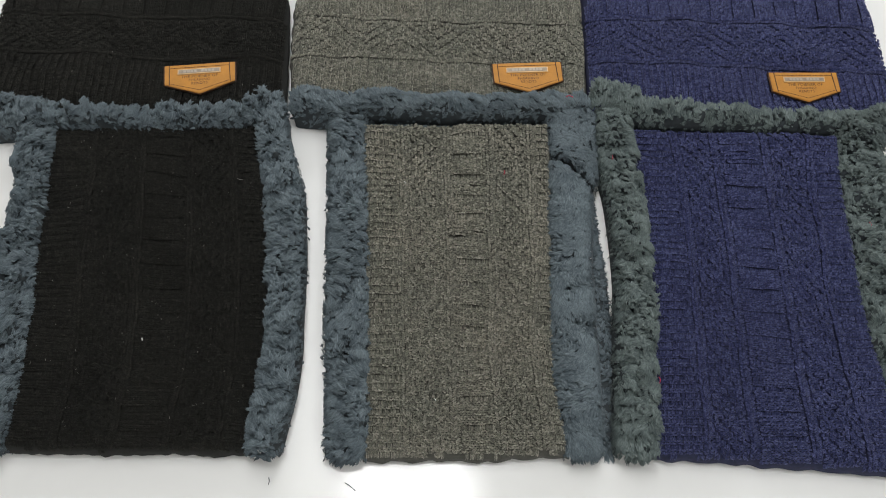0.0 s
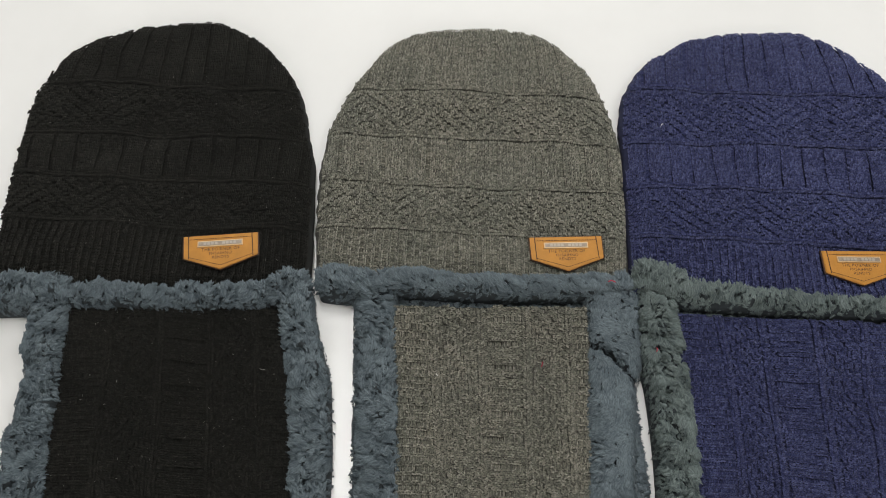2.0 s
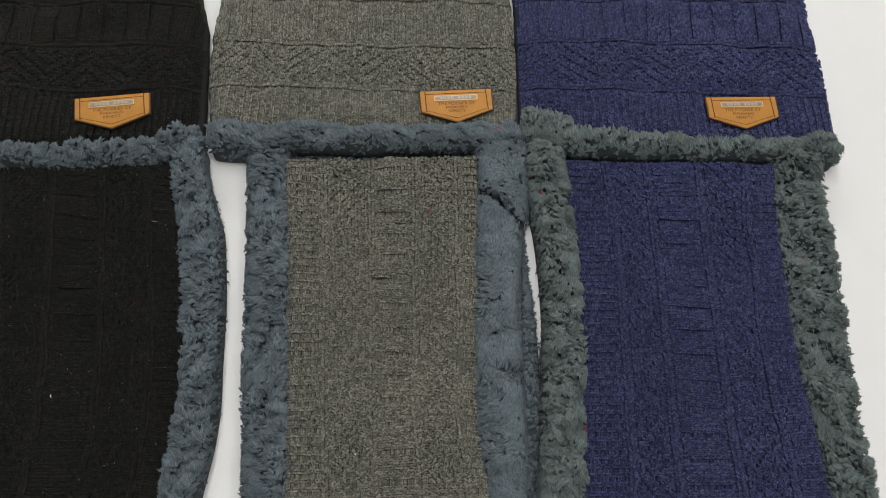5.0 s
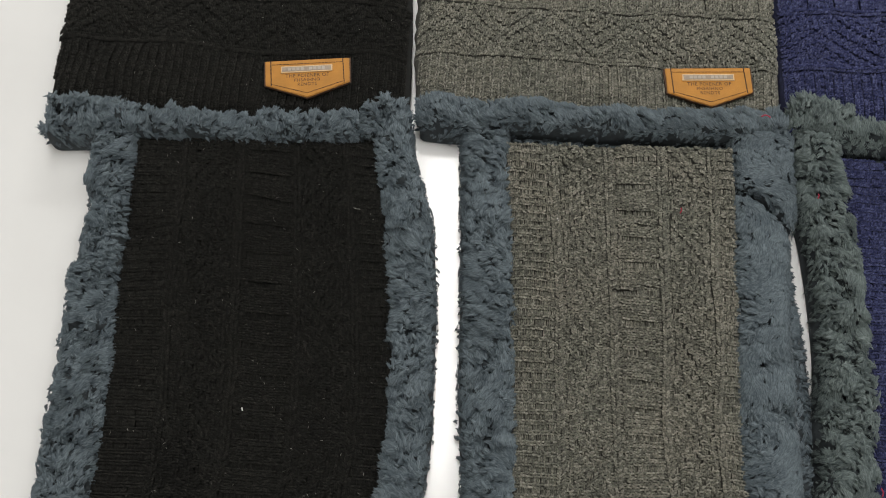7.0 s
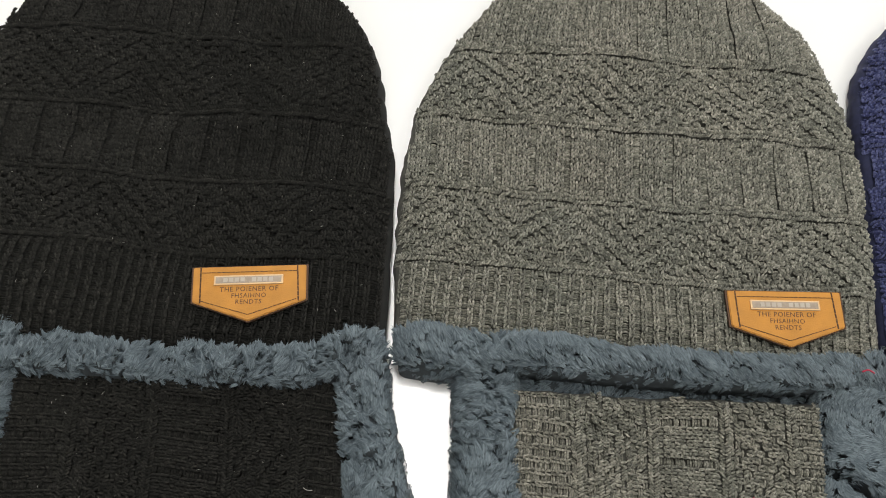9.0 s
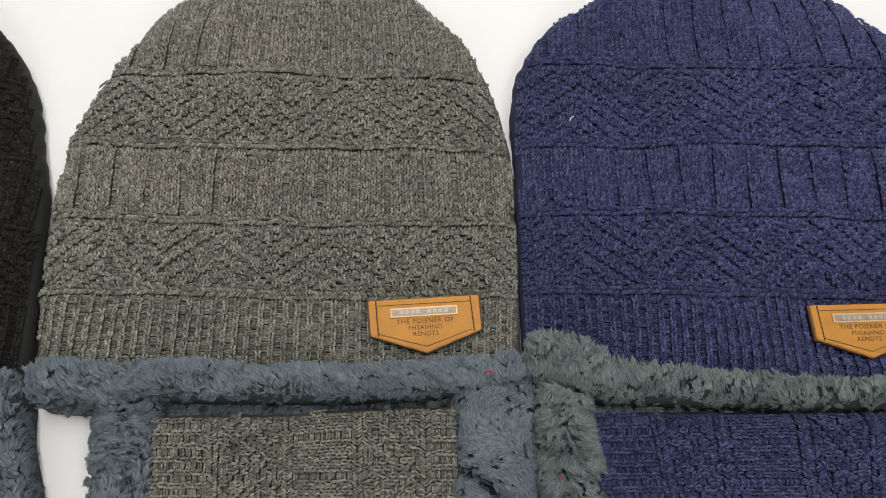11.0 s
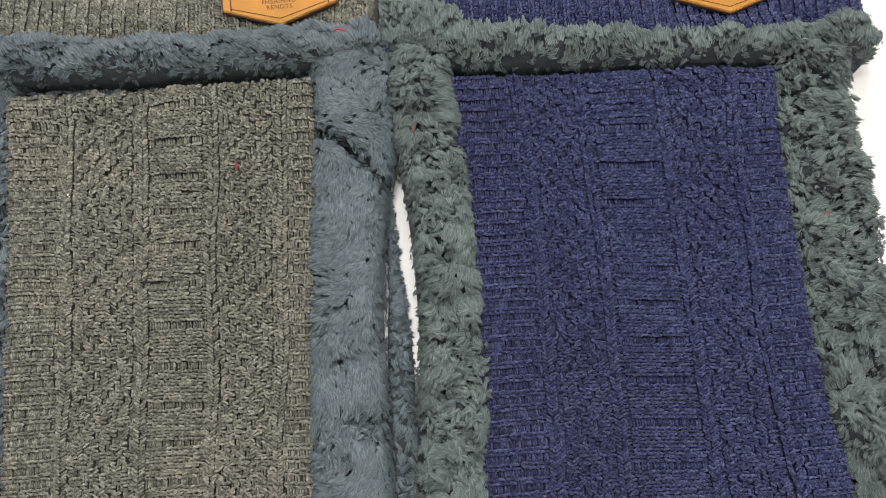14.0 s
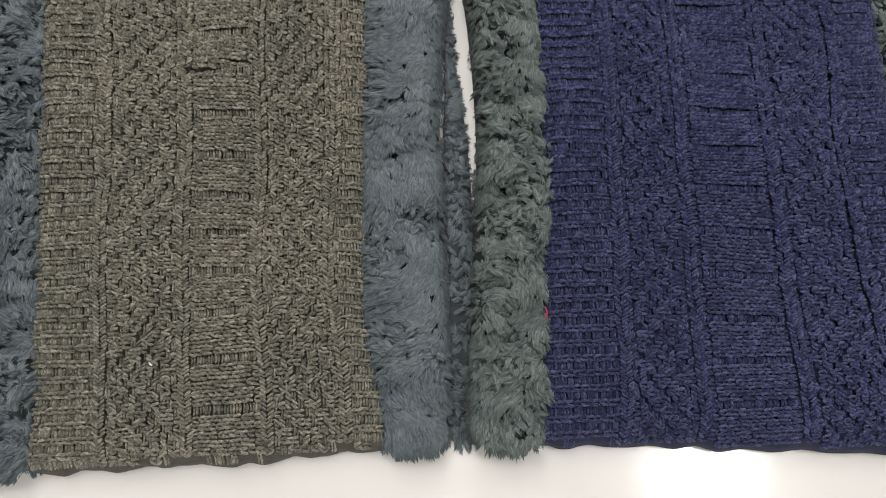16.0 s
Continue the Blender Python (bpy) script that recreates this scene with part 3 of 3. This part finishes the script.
    for text, ty, size in LABEL_TEXT:
        lettering(text, size, w * 0.5, ty - 0.0006, 0.00148, label, m)
    return label


# ---- the room ----
def slab(name, lo, hi, mat, label, category="wall"):
    return tagged(part(name, box(bmesh.new(), lo, hi), mat, None), label, category, "", "structure")


slab("floor", (-3.2, -2.6, FLOOR - 0.1), (3.2, 4.6, FLOOR), FLOORING, "plain grey tiled floor of the room", "floor")
slab("ceiling", (-3.2, -2.6, CEILING), (3.2, 4.6, CEILING + 0.1), WALL, "plain white painted ceiling above the table", "ceiling")
slab("wall_north", (-3.2, 4.6, FLOOR - 0.1), (3.2, 4.7, CEILING + 0.1), WALL, "plain white painted wall of the room")
slab("wall_south", (-3.2, -2.7, FLOOR - 0.1), (3.2, -2.6, CEILING + 0.1), WALL, "plain white painted wall of the room")
slab("wall_west", (-3.3, -2.7, FLOOR - 0.1), (-3.2, 4.7, CEILING + 0.1), WALL, "plain white painted wall of the room")
slab("wall_east", (3.2, -2.7, FLOOR - 0.1), (3.3, 4.7, CEILING + 0.1), WALL, "plain white painted wall of the room")

# ---- the table ----
table = tagged(new("table"), "glossy white laminate table under the knitwear", "table")
table.location = (0.03, 0.45, FLOOR)
TX0, TX1, TY0, TY1 = -0.95, 1.0, -0.13, 1.15


def table_part(name, lo, hi, bevel, mat):
    bm = box(bmesh.new(), lo, hi, bevel)
    bmesh.ops.translate(bm, verts=bm.verts, vec=-Vector(table.location))
    return part(name, bm, mat, table)


table_part("tabletop", (TX0, TY0, -0.03), (TX1, TY1, 0.0), 0.002, TABLETOP)
for lx in (TX0 + 0.05, TX1 - 0.11):
    for ly in (TY0 + 0.05, TY1 - 0.11):
        table_part("leg", (lx, ly, FLOOR), (lx + 0.06, ly + 0.06, -0.03), 0.003, TABLETOP)

# ---- the hats ----
HATS = [
    dict(name="black", relief=0.7, yarn=BLACK_YARN, gap_shade=BLACK_GAP_SHADE, fur=FUR_BLUE, seed=11, bands=(0.383, 0.423, 0.464, 0.511),
         outline=[(-0.350, 0.322), (-0.3545, 0.388), (-0.356, 0.45), (-0.356, 0.483), (-0.346, 0.522), (-0.328, 0.549), (-0.302, 0.565), (-0.269, 0.577),
                  (-0.235, 0.583), (-0.204, 0.583), (-0.166, 0.563), (-0.150, 0.545), (-0.136, 0.525), (-0.126, 0.504), (-0.119, 0.475), (-0.111, 0.435), (-0.105, 0.335)],
         brim=[(-0.350, 0.322), (-0.300, 0.3225), (-0.250, 0.322), (-0.200, 0.322), (-0.150, 0.326), (-0.106, 0.340)],
         halves=(0.018, 0.0145, 0.0115, 0.0115, 0.0120, 0.0115), label=(-0.206, 0.3718, 7.0), rough=0.85, nap=0.0,
         text="black knitted winter beanie with slate plush brim"),
    dict(name="grey", relief=0.85, yarn=MARL_YARN, gap_shade=MARL_GAP_SHADE, fur=FUR_BLUE, seed=23, bands=(0.388, 0.428, 0.472, 0.518),
         outline=[(-0.101, 0.338), (-0.1065, 0.397), (-0.107, 0.446), (-0.103, 0.479), (-0.092, 0.513), (-0.079, 0.538), (-0.062, 0.563), (-0.045, 0.578),
                  (-0.023, 0.586), (0.025, 0.592), (0.058, 0.590), (0.081, 0.583), (0.103, 0.565), (0.120, 0.543), (0.130, 0.521), (0.139, 0.490), (0.1437, 0.456), (0.1436, 0.338)],
         brim=[(-0.100, 0.341), (-0.072, 0.3415), (-0.039, 0.344), (0.005, 0.343), (0.050, 0.3425), (0.094, 0.3445), (0.1435, 0.350)],
         halves=(0.012, 0.0140, 0.0110, 0.0100, 0.0092, 0.0090, 0.0110), label=(0.064, 0.3842, 4.0), rough=0.42, nap=1.3,
         text="grey-green marl knitted beanie with slate plush brim"),
    dict(name="navy", relief=0.85, yarn=NAVY_YARN, gap_shade=NAVY_GAP_SHADE, fur=FUR_GREEN, seed=37, bands=(0.390, 0.437, 0.478, 0.533),
         outline=[(0.1448, 0.342), (0.1440, 0.437), (0.1432, 0.48), (0.1433, 0.506), (0.150, 0.533), (0.166, 0.560), (0.190, 0.577), (0.218, 0.592), (0.260, 0.600),
                  (0.308, 0.602), (0.343, 0.589), (0.366, 0.570), (0.388, 0.546), (0.395, 0.524), (0.398, 0.497), (0.3985, 0.452), (0.402, 0.40), (0.400, 0.335)],
         brim=[(0.1450, 0.3555), (0.166, 0.3550), (0.189, 0.3465), (0.237, 0.3415), (0.292, 0.3380), (0.338, 0.3380), (0.378, 0.3405), (0.400, 0.3385)],
         halves=(0.012, 0.0175, 0.0130, 0.0098, 0.0084, 0.0078, 0.0105, 0.0115), label=(0.2960, 0.3838, 2.0), rough=0.55, nap=0.8,
         text="navy blue knitted winter beanie with slate plush brim"),
]
CLOTHS = []
LABEL_HEIGHT = 0.0215
for h in HATS:
    hat = tagged(new("beanie_hat"), h["text"] + " lying flat", "hat", "beanie hats in a row")
    lx, ly, turn = h["label"]
    cloth, (v, f) = hat_body(h["outline"], h["bands"], h["seed"], h["relief"], [(lx, ly - 0.026, lx + 0.057, ly + 0.004, LABEL_HEIGHT - 0.0034)])
    if h["name"] == "black":
        CLOTHS.append(("black hat", cloth, 70))
    put("knitted_body", knit_mesh("knitted_body", v, f, h["yarn"], h["gap_shade"]), hat, h["name"] + " knit in ribbed and chevron bands")
    pile = fur(h["brim"], h["halves"], 0.029, h["seed"] + 1, rough=h["rough"], nap=h["nap"])
    put("plush_brim", plush_mesh("plush_brim", pile, h["fur"]), hat, "thick slate grey plush rolled brim")
    # low sparse plush strip, added to keep the shadow gap below the brim dark
    ends = np.array(h["brim"])
    ux = np.linspace(ends[0, 0] + 0.030, ends[-1, 0] - 0.012, 8)
    under = list(zip(ux, np.interp(ux, ends[:, 0], ends[:, 1] - 0.85 * np.array(h["halves"]))))
    pile = fur(under, [0.0098] * len(under), 0.0020, h["seed"] + 5, tufting=2.0e5, rough=0.6)
    put("brim_shade_strip", plush_mesh("brim_shade_strip", pile, h["fur"]), hat, "sparse plush strip added as shade under the brim")
    leather_label(hat, lx, ly, LABEL_HEIGHT, turn)

# ---- the neck warmers ----
WARMERS = [
    dict(name="black", relief=0.6, yarn=BLACK_YARN, gap_shade=BLACK_GAP_SHADE, fur=FUR_BLUE, seed=51, top=0.338, tuck=(0.317, 0.324), bottom=(0.0595, 0.0605), columns=(0.18, 0.42, 0.66, 0.88),
         left=[(0.345, -0.283), (0.308, -0.281), (0.25, -0.2765), (0.20, -0.2735), (0.145, -0.2665), (0.09, -0.265), (0.045, -0.265)],
         right=[(0.345, -0.128), (0.313, -0.127), (0.281, -0.121), (0.24, -0.114), (0.195, -0.108), (0.15, -0.104), (0.122, -0.1035), (0.095, -0.1065), (0.045, -0.111)],
         left_out=[(0.345, -0.3155), (0.30, -0.3135), (0.25, -0.3085), (0.20, -0.3085), (0.15, -0.3065), (0.10, -0.3035), (0.045, -0.3015)],
         right_out=[(0.345, -0.102), (0.318, -0.1005), (0.289, -0.0915), (0.264, -0.083), (0.21, -0.077), (0.165, -0.0755), (0.125, -0.074), (0.10, -0.077), (0.075, -0.081), (0.045, -0.086)],
         folds=[(-0.15, 0.285, -0.125, 0.270, -0.002, 0.004)], creases=[(-0.122, 0.285, -0.090, 0.280, 0.006, 0.003)],
         thick=0.0275, rough=(0.72, 0.55), text="black knitted neck warmer with slate plush edges"),
    dict(name="grey", relief=0.75, yarn=MARL_YARN, gap_shade=MARL_GAP_SHADE, fur=FUR_BLUE, seed=67, top=0.347, tuck=(0.3268, 0.3338), bottom=(0.0585, 0.0635), columns=(0.172, 0.42, 0.656, 0.90),
         left=[(0.35, -0.038), (0.328, -0.037), (0.284, -0.033), (0.235, -0.0285), (0.19, -0.0265), (0.146, -0.0235), (0.10, -0.022), (0.045, -0.019)],
         right=[(0.35, 0.1065), (0.332, 0.1055), (0.28, 0.1050), (0.20, 0.1035), (0.145, 0.1025), (0.11, 0.1045), (0.08, 0.1085), (0.045, 0.1105)],
         left_out=[(0.35, -0.072), (0.33, -0.071), (0.28, -0.068), (0.23, -0.065), (0.18, -0.063), (0.135, -0.060), (0.095, -0.056), (0.045, -0.055)],
         right_out=[(0.35, 0.1525), (0.30, 0.1520), (0.278, 0.1480), (0.26, 0.1440), (0.22, 0.1410), (0.18, 0.1410), (0.11, 0.1415), (0.045, 0.1430)],
         folds=[(0.033, 0.2690, 0.058, 0.2715, -0.0030, 0.0013), (0.031, 0.2260, 0.058, 0.2300, -0.0035, 0.0014), (0.034, 0.2480, 0.057, 0.2490, -0.002, 0.0012),
                (-0.036, 0.300, 0.000, 0.312, -0.003, 0.004), (0.000, 0.312, 0.036, 0.323, -0.003, 0.004)],
         creases=[(0.106, 0.304, 0.123, 0.292, 0.013, 0.0028), (0.123, 0.292, 0.142, 0.272, 0.011, 0.0026), (0.122, 0.160, 0.134, 0.156, 0.005, 0.004), (0.112, 0.208, 0.138, 0.211, 0.003, 0.002),
                  (0.112, 0.074, 0.140, 0.071, 0.005, 0.012), (0.120, 0.186, 0.136, 0.190, 0.003, 0.004)],
         thick=0.0225, rough=(0.68, 0.02), text="grey-green marl knitted neck warmer with slate plush edges"),
    dict(name="navy", relief=0.75, yarn=NAVY_YARN, gap_shade=NAVY_GAP_SHADE, fur=FUR_GREEN, seed=83, top=0.347, tuck=(0.3310, 0.3300), bottom=(0.0640, 0.0565), columns=(0.155, 0.36, 0.62, 0.852),
         left=[(0.35, 0.180), (0.322, 0.181), (0.279, 0.1855), (0.24, 0.187), (0.20, 0.189), (0.165, 0.187), (0.127, 0.184), (0.09, 0.183), (0.045, 0.177)],
         right=[(0.35, 0.345), (0.332, 0.343), (0.28, 0.3385), (0.22, 0.3365), (0.16, 0.3375), (0.12, 0.342), (0.09, 0.344), (0.045, 0.348)],
         left_out=[(0.35, 0.1465), (0.329, 0.1465), (0.30, 0.1465), (0.278, 0.1505), (0.24, 0.1540), (0.193, 0.1550), (0.15, 0.1515), (0.107, 0.149), (0.045, 0.145)],
         right_out=[(0.35, 0.387), (0.33, 0.386), (0.29, 0.385), (0.25, 0.385), (0.20, 0.383), (0.15, 0.3805), (0.10, 0.381), (0.045, 0.384)],
         folds=[(0.236, 0.3085, 0.269, 0.3075, -0.0035, 0.0016), (0.238, 0.3035, 0.268, 0.3020, -0.0030, 0.0014), (0.295, 0.290, 0.312, 0.288, -0.002, 0.003)], creases=[],
         thick=0.0240, rough=(0.70, 0.85), text="navy blue knitted neck warmer with slate plush edges"),
]


def trim(inner, outer, top, bottom, seed, mat, parent, rough, creases, high):
    ys = np.linspace(top, bottom, 12)
    a, b = along(inner, ys), along(outer, ys)
    mid, half = (a + b) / 2, np.abs(a - b) / 2 + 0.0007
    pile = fur(list(zip(mid, ys)), half, high, seed, rough=rough, creases=creases)
    return put("plush_edge", plush_mesh("plush_edge", pile, mat), parent, "soft slate grey plush edging")


for w in WARMERS:
    warmer = tagged(new("neck_warmer"), w["text"] + " lying flat", "neck warmer", "neck warmers in a row")
    cloth, (v, f) = panel(w["left"], w["right"], w["tuck"], w["bottom"], w["columns"], w["seed"], w["relief"], w["folds"])
    if w["name"] == "black":
        CLOTHS.append(("black neck warmer", cloth, 110))
    put("knitted_panel", knit_mesh("knitted_panel", v, f, w["yarn"], w["gap_shade"]), warmer, w["name"] + " knit in ribbed and textured columns")
    trim(w["left"], w["left_out"], w["top"], w["bottom"][0] - 0.001, w["seed"] + 1, w["fur"], warmer, w["rough"][0], (), w["thick"])
    trim(w["right"], w["right_out"], w["top"], w["bottom"][1] - 0.001, w["seed"] + 2, w["fur"], warmer, w["rough"][1], w["creases"], w["thick"])
    if w["name"] == "grey":
        pile = fur([(0.1430, 0.272), (0.1450, 0.235), (0.1465, 0.20), (0.1465, 0.13), (0.1455, 0.066)], (0.0015, 0.0020, 0.0060, 0.0085, 0.0080), 0.0010, 70, tufting=3.2e5, rough=0.95)
        put("plush_lining", plush_mesh("plush_lining", pile, w["fur"]), warmer, "dark lower layer of plush peeping out")


# ---- lint and threads ----
def lint(points, radius, mat, label):
    v, f = tube(spline(points, 14), radius)
    return tagged(put("lint", mesh("lint", v, f, mat)), label, "lint", "loose lint")


lint([(-0.039, 0.0455, 0.0008), (-0.035, 0.0432, 0.0012), (-0.031, 0.0400, 0.0008)], 0.0003, DARK_LINT, "small dark fluff on the white table")
lint([(-0.0915, 0.0480, 0.0006), (-0.0908, 0.0455, 0.0009), (-0.0912, 0.0430, 0.0006)], 0.0003, DARK_LINT, "tiny dark fibre on the white table")
lint([(0.1745, 0.4900, 0.0264), (0.1752, 0.4918, 0.0268), (0.1768, 0.4930, 0.0264)], 0.0002, WHITE_LINT, "white fibre caught on the navy hat")
lint([(0.1215, 0.3440, 0.0362), (0.1242, 0.3450, 0.0368), (0.1275, 0.3438, 0.0362)], 0.00042, RED_LINT, "red thread caught in the plush brim")
lint([(0.1792, 0.1140, 0.0258), (0.1798, 0.1165, 0.0264), (0.1792, 0.1190, 0.0258)], 0.00035, RED_LINT, "red thread caught in the plush edge")
lint([(0.1575, 0.2935, 0.0262), (0.1582, 0.2955, 0.0268), (0.1578, 0.2970, 0.0262)], 0.00035, RED_LINT, "red thread caught in the plush edge")
lint([(0.3525, 0.2395, 0.0262), (0.3532, 0.2420, 0.0268), (0.3526, 0.2445, 0.0262)], 0.00035, RED_LINT, "red thread caught in the plush edge")
lint([(0.0722, 0.2800, 0.0212), (0.0730, 0.2820, 0.0216), (0.0728, 0.2840, 0.0212)], 0.0004, RED_LINT, "red thread caught in the grey knit")
lint([(0.0215, 0.1005, 0.0212), (0.0222, 0.1000, 0.0218), (0.0229, 0.0993, 0.0212)], 0.0004, WHITE_LINT, "white lint caught in the grey knit")
lint([(-0.0055, 0.2715, 0.0212), (-0.0050, 0.2705, 0.0218), (-0.0045, 0.2698, 0.0212)], 0.0004, WHITE_LINT, "white lint caught in the grey knit")
lint([(0.3090, 0.0840, 0.0208), (0.3096, 0.0826, 0.0212), (0.3104, 0.0816, 0.0208)], 0.0002, WHITE_LINT, "pale fibre caught in the navy knit")
lint([(-0.1350, 0.2700, 0.0212), (-0.1330, 0.2690, 0.0218), (-0.1305, 0.2692, 0.0212)], 0.0002, PALE_LINT, "pale fibre caught in the black knit")
lint([(-0.1872, 0.1395, 0.0212), (-0.1868, 0.1385, 0.0218), (-0.1866, 0.1375, 0.0212)], 0.0004, WHITE_LINT, "pale lint caught in the black knit")


def lint_specks(cloth, count, seed, label):
    """Many tiny pale fibres scattered over one piece of knit."""
    r = np.random.RandomState(seed)
    lo, hi = cloth.poly.min(0) + 0.015, cloth.poly.max(0) - 0.015
    p = r.uniform(lo, hi, (count * 2, 2))
    p = p[inside(cloth.poly, p)][:count]
    z = cloth.height(p) + 0.0016
    pieces = []
    for (x, y), h in zip(p, z):
        a, long = r.uniform(0, 6.28), r.uniform(0.0003, 0.0011)
        dx, dy = math.cos(a) * long, math.sin(a) * long
        pieces.append(tube([(x - dx, y - dy, h), (x, y, h + 0.0003), (x + dx * 0.8, y + dy * 1.1, h)], r.uniform(0.00010, 0.00022), 4))
    v, f = joined(*pieces)
    return tagged(put("lint_specks", mesh("lint_specks", v, f, PALE_LINT)), label, "lint", "", "stuff")


for things, cloth, count in CLOTHS:
    lint_specks(cloth, count, 5 + count, "tiny pale lint specks scattered on the " + things)
